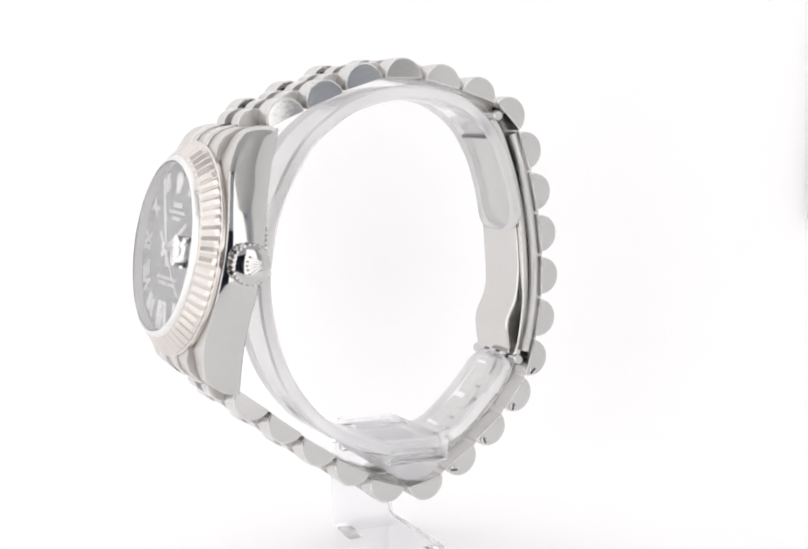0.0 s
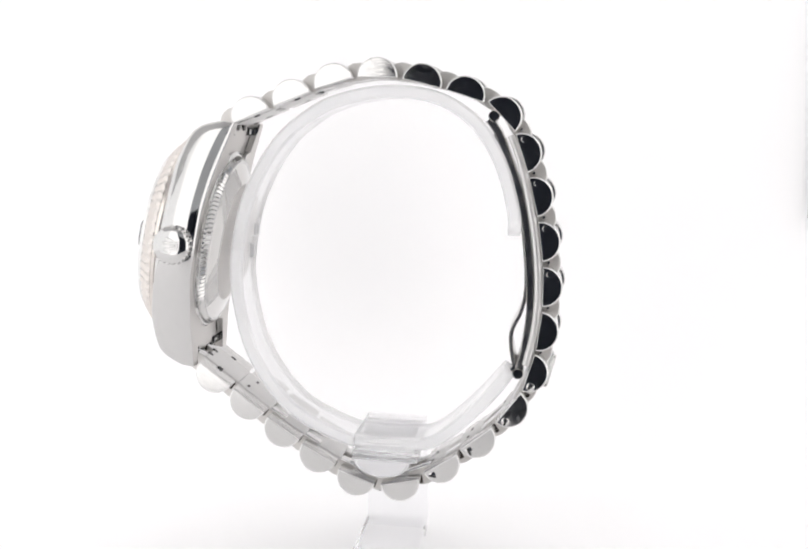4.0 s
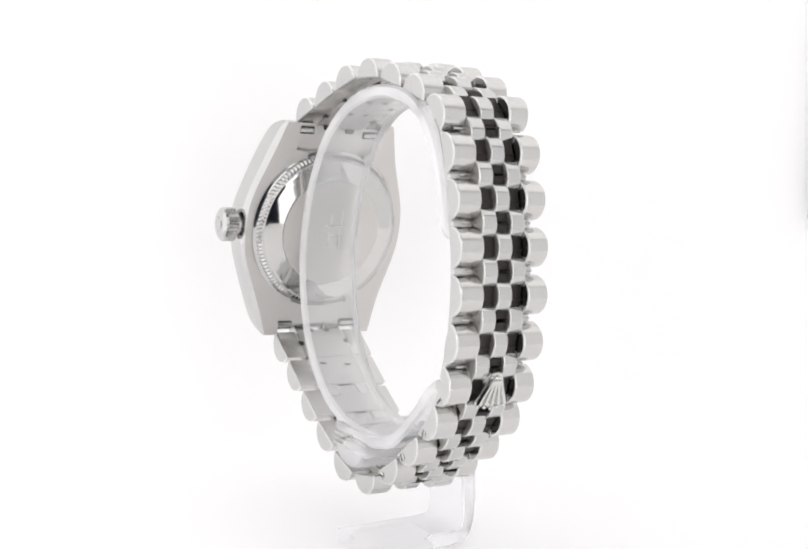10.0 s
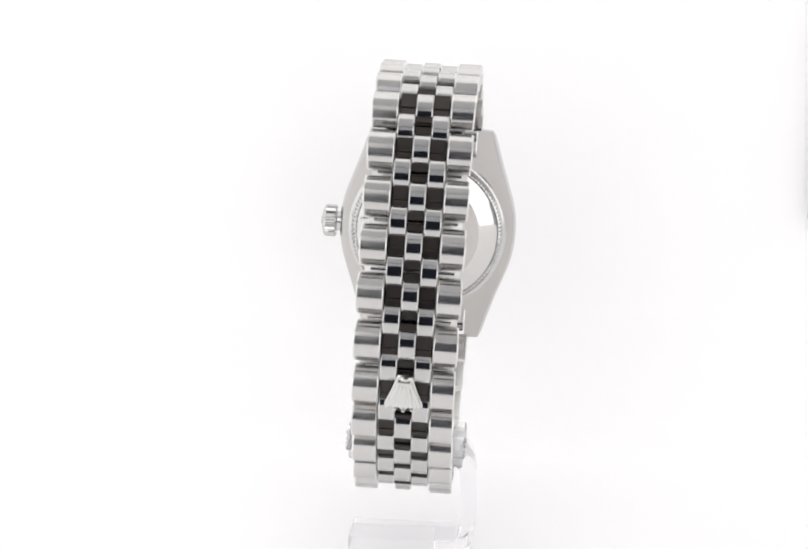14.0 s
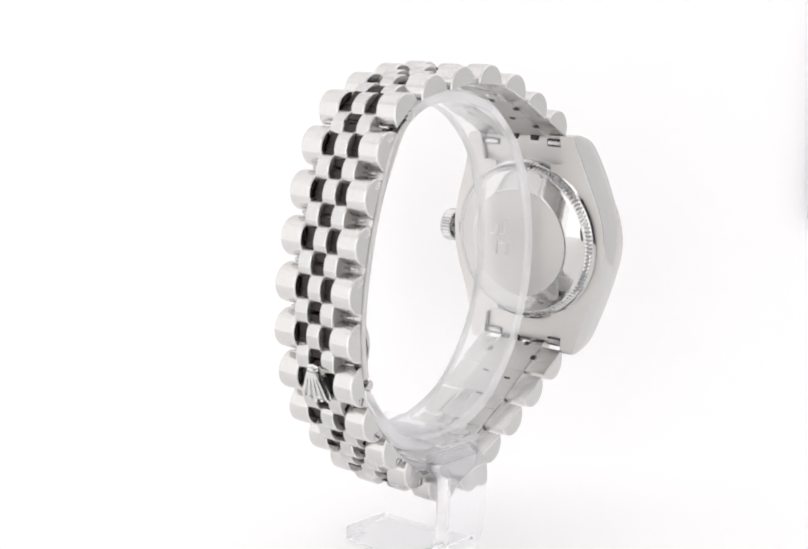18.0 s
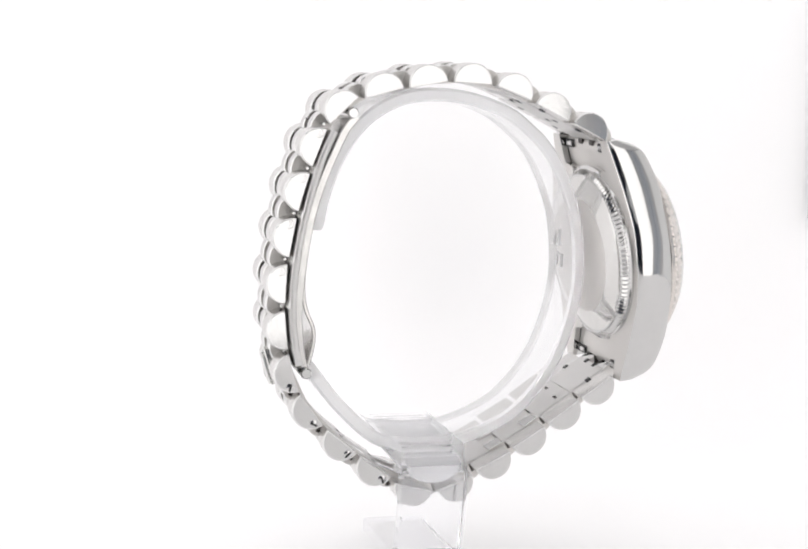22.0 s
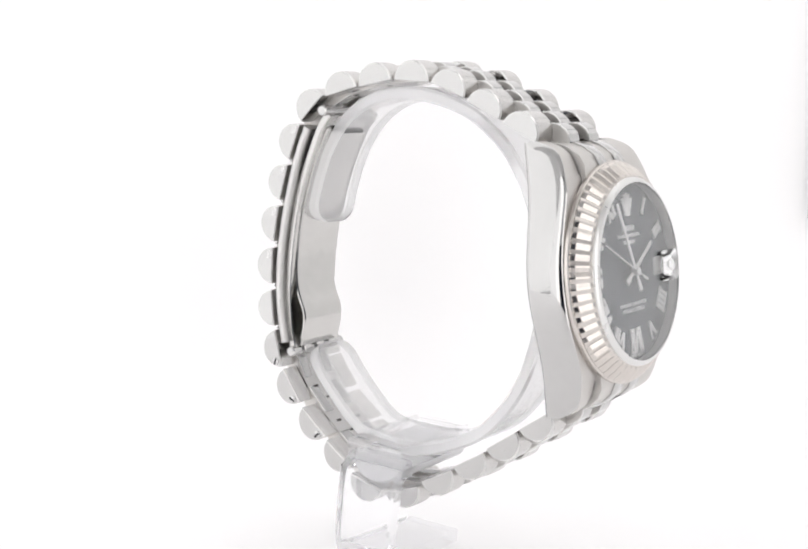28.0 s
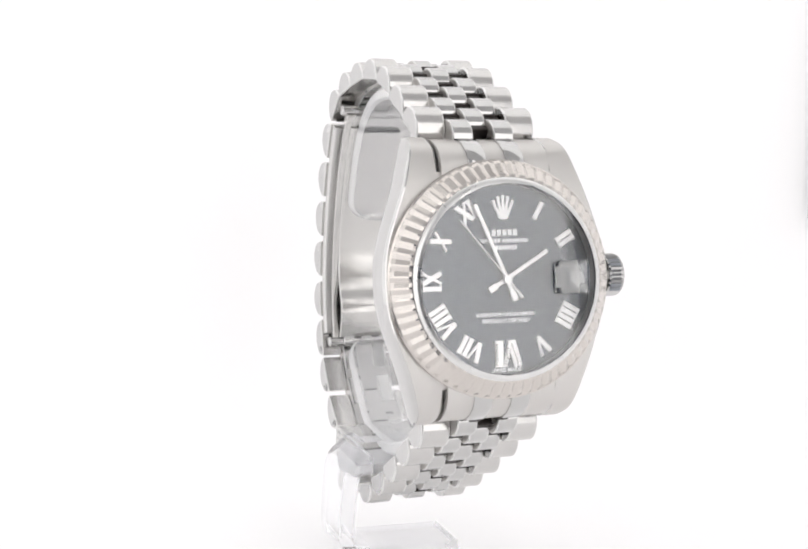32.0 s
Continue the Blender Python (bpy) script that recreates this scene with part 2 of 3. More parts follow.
    # grey upright of the tent frame at the edge of the back wall
    post = mesh_of("tent_pole", *box(59.8, 66.0, 46.6, 49.2, 36.0, 130, 1.2), FRAME)
    tagged(new("tent_pole", post), "grey upright pole of the light tent frame", "pole")
    return sheet


tent()

# ---------------------------------------------------------------- the display stand
LEAN = pose(0, 0, 0, 0, 1.363, 0)
RING_PLACE = LEAN @ Matrix.Translation((-1.1 * U, 0, 0))


def display_stand():
    stand = tagged(new("watch_stand"), "clear acrylic C-shaped watch stand with ribbed block and foot", "watch stand")
    ring_path = spline([(-12.5, -6.0), (-12.3, -2.8), (-10.4, 2.8), (-7.2, 7.2), (-2.5, 9.8), (3.5, 10.2), (9.2, 8.8), (12.8, 6.6), (15.6, 3.9), (18.0, -0.2), (19.7, -5.3),
                        (20.2, -12.7), (18.1, -20.8), (13.9, -26.7), (9.1, -29.7), (3.0, -31.4), (-2.0, -31.0), (-5.2, -29.8), (-9.5, -25.8), (-12.8, -21.6)], 14)
    rv, rf = strap(ring_path, 1.5, 3.8, (3.6, -10.8), 0.28, 0.0, 2.4)
    rim = [1 if i % 10 in (1, 2, 3, 7, 8, 9) else 0 for i in range(len(rf) - 2)] + [1, 1]
    part("ring", mesh_of("ring", rv, rf, [RING, RIM], rim, smooth=40), stand, RING_PLACE, "clear open acrylic ring")
    # the clamp block: ribbed ends and a rounded belly
    loops = []
    zs = [-29.3, -29.5, -29.9, -30.1, -30.4, -30.55, -30.7, -31.0, -31.15, -31.3, -31.6, -31.9]
    outs = [6.7, 6.95, 6.95, 6.7, 6.95, 6.95, 6.7, 6.95, 6.95, 6.7, 6.95, 6.8]
    for z, o in zip(zs, outs):
        loops.append([(-o, -2.35, z), (o, -2.35, z), (o, 5.0, z), (-o, 5.0, z)])
    part("clamp_block", mesh_of("clamp_block", *loft(loops), ACRYLIC, smooth=20), stand, LEAN, "ribbed clear acrylic clamp block")
    belly = []
    for x, k in ((-6.7, 0.9), (-6.4, 1.0), (6.4, 1.0), (6.7, 0.9)):
        belly.append([(x, 1.65 + 3.2 * k * math.cos(a), -31.9 - 2.0 * k * math.sin(a)) for a in [math.pi * i / 14 for i in range(15)]])
    part("belly", mesh_of("belly", *loft(belly), LIGHT_BELLY, smooth=40), stand, LEAN, "rounded underside of the clamp")
    # one bent strip: shoulder, leg and foot
    mid = spline([(4.2, -32.1), (5.6, -32.2), (6.5, -33.2), (6.75, -35.5), (6.85, -39.0), (6.6, -41.5), (5.6, -42.6), (3.0, -42.85)], 4) + [(-2.0, -42.85), (-6.95, -42.85)]
    loops = []
    for i, (x, z) in enumerate(mid):
        a, b = mid[max(i - 1, 0)], mid[min(i + 1, len(mid) - 1)]
        t = Vector((b[0] - a[0], b[1] - a[1])).normalized()
        d = Vector((-t.y, t.x))
        g = (z + 32) / -11
        g = min(max(g, 0), 1)
        y0, y1, h, c = -2.4 - 0.5 * g, 5.3 - 0.7 * g, 1.0 - 0.1 * g, 0.22
        pts = [(y0 + c, -h), (y1 - c, -h), (y1, -h + c), (y1, h - c), (y1 - c, h), (y0 + c, h), (y0, h - c), (y0, -h + c)]
        loops.append([(x + d.x * k, y, z + d.y * k) for y, k in pts])
    part("foot", mesh_of("foot", *loft(loops), LIGHT_LEG, smooth=40), stand, None, "bent clear acrylic leg and foot")
    # faint moulded marks on the ring where it faces the case
    for x, z, w, h in ((0.9, -6.6, 0.16, 2.0), (0.45, -7.55, 1.0, 0.16), (-0.5, -6.9, 0.16, 1.5), (-0.9, -7.6, 0.9, 0.16), (0.9, -9.4, 0.16, 1.6), (0.4, -8.7, 0.9, 0.16), (-0.55, -9.3, 0.16, 1.7)):
        y = 18.3 + (z + 8) * -0.18
        part("moulded_mark", mesh_of("moulded_mark", *box(x - w / 2, x + w / 2, y - 0.15, y + 0.12, z - h / 2, z + h / 2, 0.03), MARK), stand, RING_PLACE, "faint raised mark")
    for ob in stand.children:
        ob.visible_shadow = False
    return stand


stand = display_stand()

# ---------------------------------------------------------------- the watch
watch = tagged(new("wrist_watch"), "steel wristwatch, grey roman dial, fluted bezel, link bracelet, on clear stand", "wristwatch")
TILT = 8.0
# the case's own frame: x towards three, y towards twelve, z out of the dial
CASE = Matrix(((-1, 0, 0, 0), (0, -math.sin(radians(TILT)), math.cos(radians(TILT)), 27.8 * U), (0, math.cos(radians(TILT)), math.sin(radians(TILT)), -7.6 * U), (0, 0, 0, 1)))


def lerp(x, xs, ys):
    return float(np.interp(x, xs, ys))


# the flank's section: flat, a tight turn, a broad bevel towards the bezel, a small round edge
FLANK_Q = [0, 0.02, 0.05, 0.10, 0.16, 0.22, 0.28, 0.35, 0.42, 0.49, 0.55, 0.60, 0.65, 0.72, 0.80, 0.88, 0.94, 0.98, 1.0]
FLANK_TILT = [-45, -34, -26, -20, -16, -12, -8, -5, -3, -1, 0, 1, 2, 3, 5, 12, 19, 40, 68]
FLANK_IN = [0.0]
for k in range(1, len(FLANK_Q)):
    slope = math.tan(radians((FLANK_TILT[k] + FLANK_TILT[k - 1]) / 2))
    FLANK_IN.append(FLANK_IN[-1] + slope * (FLANK_Q[k] - FLANK_Q[k - 1]))
FLANK_IN = [f - min(FLANK_IN) for f in FLANK_IN]


def case_body():
    verts, faces, index = [], [], []
    V = [0, 2, 4, 6, 9, 12, 13.2, 13.9]
    XO = [11.75, 11.65, 11.25, 10.6, 9.55, 8.6, 8.2, 7.9]
    HT = [-1.1, -1.1, -1.1, -1.1, -1.2, -2.1, -3.2, -4.9]
    HB = [-5.2, -5.2, -5.2, -5.3, -5.6, -6.1, -6.3, -6.4]
    dense = spline([(-V[1], XO[1], HT[1], HB[1])] + list(zip(V, XO, HT, HB)), 8)
    dv, dx, dt, db = zip(*dense)
    vs = sorted({round(s * v, 3) for v in np.linspace(0, 13.9, 44) for s in (-1, 1)})
    for side in (-1, 1):
        loops = []
        for v in vs:
            a = abs(v)
            xo, ht, hb = lerp(a, dv, dx), lerp(a, dv, dt), lerp(a, dv, db)
            xi = 4.0 if a < 10.2 else 5.78
            end = max(0.0, (a - 13.2) / 0.7)
            wide = max(ht - hb, 0.3)
            flank = [(xo - wide * lerp(q, FLANK_Q, FLANK_IN), hb + wide * q) for q in FLANK_Q]
            sec = [(xi, hb)] + flank + [(xi + 0.2, ht), (xi, ht - 0.15)]
            loops.append([(side * (x - (0.15 * end if x > 6 else 0)), v, h) for x, h in sec])
        lv, lf = loft(loops)
        o = len(verts)
        verts += lv
        faces += [tuple(i + o for i in q) for q in lf]
        n = len(loops[0])
        for i in range(len(loops) - 1):
            for j in range(n):
                index.append(1 if j in (0, 19) else 0)
        index += [0, 0]
    bv, bf = revolve([(9.0, -5.1), (10.7, -5.1), (10.7, -1.05), (9.0, -1.05)], 72, True)
    o = len(verts)
    verts += bv
    faces += [tuple(i + o for i in q) for q in bf]
    index += [1] * len(bf)
    return part("case", mesh_of("case", verts, faces, [STEEL, SATIN], index, smooth=17), watch, CASE, "polished steel case with brushed lug tops")


case_body()


def bezel():
    n = 62
    verts, faces = [], []
    rows = [(11.3, -1.15, 0, 0), (11.45, -0.95, 0, 0), (11.45, -0.62, 0, 0), (11.25, -0.5, 0, 0), (11.3, -0.38, 0.02, 0.14), (11.05, 0.0, 0.04, 0.15), (9.95, 0.98, 0.04, 0.12), (9.72, 1.10, 0, 0.06), (9.6, 1.12, 0, 0), (9.45, 1.02, 0, 0), (9.45, -0.2, 0, 0)]
    loops = []
    for r, h, up, down in rows:
        lp = []
        for j in range(3 * n):
            a = 2 * math.pi * (j // 3 + (0, 0.42, 0.58)[j % 3]) / n
            d = -down if j % 3 == 0 else up
            lp.append(((r + d * 0.62) * math.cos(a), (r + d * 0.62) * math.sin(a), h + d * 0.78))
        loops.append(lp)
    v, f = loft(loops, caps=False)
    return part("bezel", mesh_of("bezel", v, f, GOLD, smooth=6), watch, CASE, "fluted white-gold bezel")


bezel()


def disc(name, profile, mat, label="", n=96, m=CASE, parent=watch, smooth=35, hollow=False):
    return part(name, mesh_of(name, *revolve(profile, n, hollow), mat, smooth=smooth), parent, m, label)


disc("rehaut", [(9.44, -0.3), (9.44, 0.95), (9.30, 0.95), (9.05, 0.06), (9.05, -0.3)], SATIN, "polished inner ring round the dial", hollow=True)
dial = disc("dial", [(0.001, -0.25), (9.2, -0.25), (9.2, 0.0), (0.001, 0.0)], DIAL, "dark blue-grey sunray dial", 128)
# An added ring of bright steel stands for the glass's light edge.
disc("crystal_ring", [(9.30, 0.9), (9.62, 0.9), (9.62, 1.22), (9.45, 1.46), (9.2, 1.58), (9.03, 1.62), (9.03, 1.5), (9.30, 1.2)], EDGE, "thin steel ring added for the bright edge of the glass", hollow=True)
glass = disc("crystal", [(0.001, 1.05), (9.02, 1.05), (9.02, 1.58), (8.97, 1.62), (0.001, 1.66)], CRYSTAL, "clear domed watch glass")
glass.visible_shadow = False


def cyclops():
    loops = []
    for k, h in [(1.0, 1.67), (1.0, 1.9)] + [(q, 1.9 + 0.62 * (1 - q * q)) for q in (0.94, 0.85, 0.72, 0.58, 0.42, 0.25, 0.08)]:
        a, b, c = 1.82 * k, 1.6 * k, 0.45 * k
        lp = []
        for cx, cy, q in ((a - c, b - c, 0), (-a + c, b - c, 1), (-a + c, -b + c, 2), (a - c, -b + c, 3)):
            for s in range(5):
                t = math.pi / 2 * (q + s / 4)
                lp.append((6.4 + cx + c * math.cos(t), cy + c * math.sin(t), h))
        loops.append(lp)
    ob = part("date_magnifier", mesh_of("date_magnifier", *loft(loops), LENS, smooth=30), watch, CASE, "convex clear date magnifier")
    ob.visible_shadow = False
    part("date_window", mesh_of("date_window", *box(5.3, 7.8, -0.95, 0.95, -0.02, 0.05, 0.02), DATE), dial, None, "white date window")


cyclops()


# applied numerals, emblem, print: all in the dial's frame
def stroke(x0, y0, x1, y1, w, h0=0.0, h1=0.16):
    d = Vector((x1 - x0, y1 - y0))
    p = Vector((-d.y, d.x)).normalized() * w / 2
    b = 0.05
    q = p * max(0.2, 1 - 2 * b / w)
    lo = [(x0 + p.x, y0 + p.y), (x1 + p.x, y1 + p.y), (x1 - p.x, y1 - p.y), (x0 - p.x, y0 - p.y)]
    hi = [(x0 + q.x, y0 + q.y), (x1 + q.x, y1 + q.y), (x1 - q.x, y1 - q.y), (x0 - q.x, y0 - q.y)]
    return loft([[(x, y, h0) for x, y in lo], [(x, y, h1 - 0.04) for x, y in lo], [(x, y, h1) for x, y in hi]])


def glyphs(text, h, bold=1.0):
    """Strokes of a roman numeral, upright, centred, with serifs."""
    sets, x = [], 0.0
    t = 0.46 * bold
    for g in text:
        if g == "I":
            sets.append((stroke, (x + 0.2, -h / 2, x + 0.2, h / 2, t)))
            for s in (-1, 1):
                sets.append((stroke, (x - 0.08, s * (h / 2 - 0.06), x + 0.48, s * (h / 2 - 0.06), 0.12)))
            x += 0.58
        elif g == "V":
            sets.append((stroke, (x + 0.12, h / 2, x + 0.62, -h / 2, t)))
            sets.append((stroke, (x + 1.12, h / 2, x + 0.66, -h / 2, t * 0.55)))
            for c in (0.12, 1.12):
                sets.append((stroke, (x + c - 0.22, h / 2 - 0.06, x + c + 0.22, h / 2 - 0.06, 0.12)))
            x += 1.32
        elif g == "X":
            sets.append((stroke, (x + 0.12, h / 2, x + 1.08, -h / 2, t)))
            sets.append((stroke, (x + 1.08, h / 2, x + 0.12, -h / 2, t * 0.55)))
            for c in (0.12, 1.08):
                for s in (-1, 1):
                    sets.append((stroke, (x + c - 0.2, s * (h / 2 - 0.06), x + c + 0.2, s * (h / 2 - 0.06), 0.12)))
            x += 1.26
    wide = x - 0.08
    out = []
    for i, (fn, a) in enumerate(sets):
        out.append(fn(a[0] - wide / 2, a[1], a[2] - wide / 2, a[3], a[4], 0.0, 0.15 + 0.004 * (i % 5)))
    return joined(*out), wide


def on_dial(name, vf, mat, right, up, turn, label=""):
    m = Matrix.Translation((right * U, up * U, 0.003 * U)) @ Matrix.Rotation(radians(-turn), 4, "Z")
    return part(name, mesh_of(name, *vf, mat, smooth=0), dial, m, label)


for hour, text in ((1, "I"), (2, "II"), (4, "IIII"), (5, "V"), (7, "VII"), (8, "VIII"), (9, "IX"), (10, "X"), (11, "XI")):
    a = radians(30 * hour)
    vf, _ = glyphs(text, 1.85)
    on_dial("numeral", vf, HAND, 7.42 * math.sin(a), 7.42 * math.cos(a), 30 * hour, "applied polished roman numeral " + text)
vf, _ = glyphs("VI", 2.35, 1.35)
vf = ([(x * 1.42, y * 1.06, z) for x, y, z in vf[0]], vf[1])
six = on_dial("numeral", vf, HAND, 0.05, -7.05, 180, "larger roman numeral VI set with small clear stones")


def stone(r):
    return loft([[(r * k * math.cos(a), r * k * math.sin(a), h) for a in [math.pi / 4 * j for j in range(8)]] for k, h in ((0.55, 0.10), (1.0, 0.17), (1.0, 0.19), (0.6, 0.27))])


stone_mesh = mesh_of("stone", *stone(0.17), STEEL, smooth=0)
rows = [(1.1, y) for y in (-0.85, -0.5, -0.15, 0.2, 0.55, 0.9)] + [(-1.1 + 0.13 * i, 0.95 - 0.36 * i) for i in range(6)] + [(0.22 - 0.1 * i, 0.9 - 0.42 * i) for i in range(4)]
for x, y in rows:
    part("stone", stone_mesh, six, Matrix.Translation((x * U, y * U, 0)))


def coronet(w, h, t, prongs=5, foot=0.36):
    """A plain fan of prongs over an oval foot."""
    sets = []
    for i in range(prongs):
        f = i / (prongs - 1) - 0.5
        x1, y1 = f * w, h * (0.5 - 0.42 * f * f * 2)
        sets.append(stroke(f * w * foot, -h * 0.38, x1, y1 - 0.1 * h, w * 0.13, 0, t))
        sets.append(moved(revolve([(0.001, 0), (w * 0.085, 0), (w * 0.085, t * 0.8), (0.001, t * 1.15)], 10), Matrix.Translation((x1, y1 - 0.07 * h, 0))))
    ov = [[(w * 0.29 * k * math.cos(a), -h * 0.42 + h * 0.10 * k * math.sin(a), z) for a in [2 * math.pi * j / 20 for j in range(20)]] for k, z in ((1, 0), (1, t), (0.8, t * 1.2), (0.55, t * 1.1))]
    sets.append(loft(ov))
    return joined(*sets)


on_dial("emblem", coronet(2.0, 2.3, 0.16), HAND, 0.0, 6.85, 0, "plain applied fan-shaped emblem")


def bar(w, h):
    return stroke(-w / 2, 0, w / 2, 0, h, 0, 0.03)


def block_row(count, width, height, right, up, gap=0.26):
    """One printed word drawn as a row of plain blocks."""
    step = width / count
    for k in range(count):
        on_dial("print_bar", bar(step * (1 - gap), height), PRINT, right + (k - (count - 1) / 2) * step, up, 0)


block_row(5, 2.75, 0.56, 0.1, 4.42)
block_row(6, 2.05, 0.36, -1.35, 3.66)
block_row(9, 2.75, 0.36, 1.2, 3.66)
block_row(8, 2.6, 0.42, 0.1, 3.0)


def lettering(text, width, right, up, turn=0.0):
    cu = bpy.data.curves.new("lettering", "FONT")
    cu.body, cu.align_x, cu.align_y, cu.size, cu.extrude, cu.offset = text, "CENTER", "CENTER", 1.0, 0.02, 0.03
    tmp = bpy.data.objects.new("lettering_source", cu)
    scene.collection.objects.link(tmp)
    dg = bpy.context.evaluated_depsgraph_get()
    me = bpy.data.meshes.new_from_object(tmp.evaluated_get(dg))
    bpy.data.objects.remove(tmp)
    xs = [v.co.x for v in me.vertices]
    k = width / (max(xs) - min(xs))
    mx = (max(xs) + min(xs)) / 2
    me.transform(Matrix.Diagonal((k * U, k * U * 1.05, 0.6 * U, 1)) @ Matrix.Translation((-mx, 0, 0.03)))
    me.materials.clear()
    me.materials.append(PRINT)
    m = Matrix.Translation((right * U, up * U, 0.003 * U)) @ Matrix.Rotation(radians(-turn), 4, "Z")
    return part("lettering", me, dial, m, "white printed words " + text.lower())


lettering("SUPERLATIVE CHRONOMETER", 6.1, 0.0, -3.34)
lettering("OFFICIALLY CERTIFIED", 4.9, 0.0, -3.95)
lettering("SWISS MADE", 3.0, 0.0, -8.62)


def hand(name, length, tail, w0, w1, h, label, extra=()):
    sets = [joined(stroke(0, -tail, 0, length, w0, h, h + 0.14)), revolve([(0.001, h - 0.05), (0.42, h - 0.05), (0.42, h + 0.2), (0.001, h + 0.24)], 20)]
    sets += [stroke(*e, h + 0.003, h + 0.145) for e in extra]
    return part(name, mesh_of(name, *joined(*sets), HAND, smooth=25), watch, CASE, label)


def hand_turn(clockwise):
    return CASE @ Matrix.Rotation(radians(-clockwise), 4, "Z")


hour_hand = hand("hour_hand", 5.1, 1.9, 0.40, 0.3, 0.30, "polished baton hour hand", [(0, -2.0, 0, -1.1, 0.62)])
hour_hand.matrix_basis = hand_turn(59.2)
minute_hand = hand("minute_hand", 7.75, 2.1, 0.38, 0.3, 0.52, "polished baton minute hand", [(0, -2.2, 0, -1.2, 0.58)])
second_hand = hand("second_hand", 7.4, 2.3, 0.13, 0.1, 0.74, "thin polished sweep second hand", [(0, -2.3, 0, -1.4, 0.26)])


def winding_crown():
    n = 26
    loops = []
    for x, r, d in ((11.2, 1.3, 0), (12.1, 1.3, 0), (12.15, 1.95, 0), (12.3, 2.15, 0.22), (13.55, 2.15, 0.22), (13.8, 1.98, 0.1), (13.95, 1.7, 0), (14.1, 1.25, 0), (14.15, 0.5, 0)):
        loops.append([(x, (r - (d if j % 2 else 0)) * math.cos(math.pi * j / n), -3.2 + (r - (d if j % 2 else 0)) * math.sin(math.pi * j / n)) for j in range(2 * n)])
    ob = part("winding_crown", mesh_of("winding_crown", *loft(loops), STEEL, smooth=20), watch, CASE, "notched polished steel winding crown")
    em = coronet(1.7, 1.7, 0.16)
    m = Matrix.Translation((14.05 * U, 0, -3.2 * U)) @ Matrix.Rotation(radians(90), 4, "Y") @ Matrix.Rotation(radians(100), 4, "Z")
    part("emblem", mesh_of("emblem", *em, STEEL, smooth=20), ob, m, "raised fan-shaped emblem")


winding_crown()


def caseback():
    n = 118
    loops = []
    for r, h, d in ((10.4, -5.1, 0), (10.4, -5.45, 0), (10.15, -5.6, 0), (10.0, -5.65, 0.0), (9.95, -5.95, 0.22), (9.7, -6.25, 0.22), (9.4, -6.35, 0), (9.2, -6.33, 0)):
        loops.append([((r - (d if j % 2 else 0)) * math.cos(math.pi * j / n), (r - (d if j % 2 else 0)) * math.sin(math.pi * j / n), h) for j in range(2 * n)])
    v, f = loft(loops, caps=False)
    back = part("case_back", mesh_of("case_back", v, f, STEEL, smooth=0), watch, CASE, "finely knurled screw-down steel case back")
    part("bevel", mesh_of("bevel", *loft([[(r * math.cos(a), r * math.sin(a), h) for a in [2 * math.pi * j / 96 for j in range(96)]] for r, h in ((9.25, -6.3), (8.97, -6.42), (8.87, -6.46), (7.1, -6.97), (7.0, -7.0), (6.85, -7.02))], False), BEVEL, smooth=15), back, None, "polished bevel")
    part("disc", mesh_of("disc", *revolve([(6.86, -6.4), (6.86, -7.02), (6.7, -7.06), (0.001, -7.08)], 96), SATIN), back, None, "brushed flat centre")


caseback()


def end_link(sign):
    """The piece between the lugs that takes the bracelet."""
    ob_loops = []
    for v, ht, hb in ((9.6, -0.95, -4.9), (11.2, -0.98, -5.2), (12.2, -1.5, -5.4), (13.0, -2.5, -5.5), (13.5, -3.6, -5.3), (13.7, -4.6, -4.9)):
        ob_loops.append([(x, sign * v, h) for x, h in ((-5.6, hb), (5.6, hb), (5.6, ht), (-5.6, ht))])
    ob = part("end_link", mesh_of("end_link", *loft(ob_loops), SATIN, smooth=40), watch, CASE, "brushed end link between the lugs")
    for c in (-1.95, 1.95):
        lp = []
        for v, ht in ((10.2, -0.72), (11.2, -0.74), (12.2, -1.2), (13.05, -2.2), (13.65, -3.4), (13.85, -4.6)):
            lp.append([(c + x, sign * v, h) for x, h in ((-0.95, -4.7), (0.95, -4.7), (0.95, ht - 0.1), (0.82, ht), (-0.82, ht), (-0.95, ht - 0.1))])
        part("center_piece", mesh_of("center_piece", *loft(lp), STEEL, smooth=40), ob, None, "polished raised strip")
    for s in (-1, 1):
        x0, x1 = (3.5, 5.62) if s > 0 else (-5.62, -3.5)
        y0, y1 = (12.35, 13.3) if sign > 0 else (-13.3, -12.35)
        n0, n1 = (0.9, 2.1) if s > 0 else (-2.1, -0.9)
        e0, e1 = (12.9, 13.95) if sign > 0 else (-13.95, -12.9)
        # a dark block paints the shade of the notch
        part("notch", mesh_of("notch", *box(n0, n1, e0, e1, -5.62, -4.3, 0.1), CORE), ob, None, "dark block painted as the shade of a notch behind the first link")
        part("spring_bar_slot", mesh_of("spring_bar_slot", *box(x0, x1, y0, y1, -5.75, -5.2, 0.08), DARK), ob, None, "dark spring bar slot")
        part("spring_bar", mesh_of("spring_bar", *box(x0 + 0.1, x1 - 0.1, y0 + 0.2, y1 - 0.2, -5.85, -5.6, 0.08), STEEL), ob, None, "bright spring bar end")
    return ob


end_link(1)
end_link(-1)

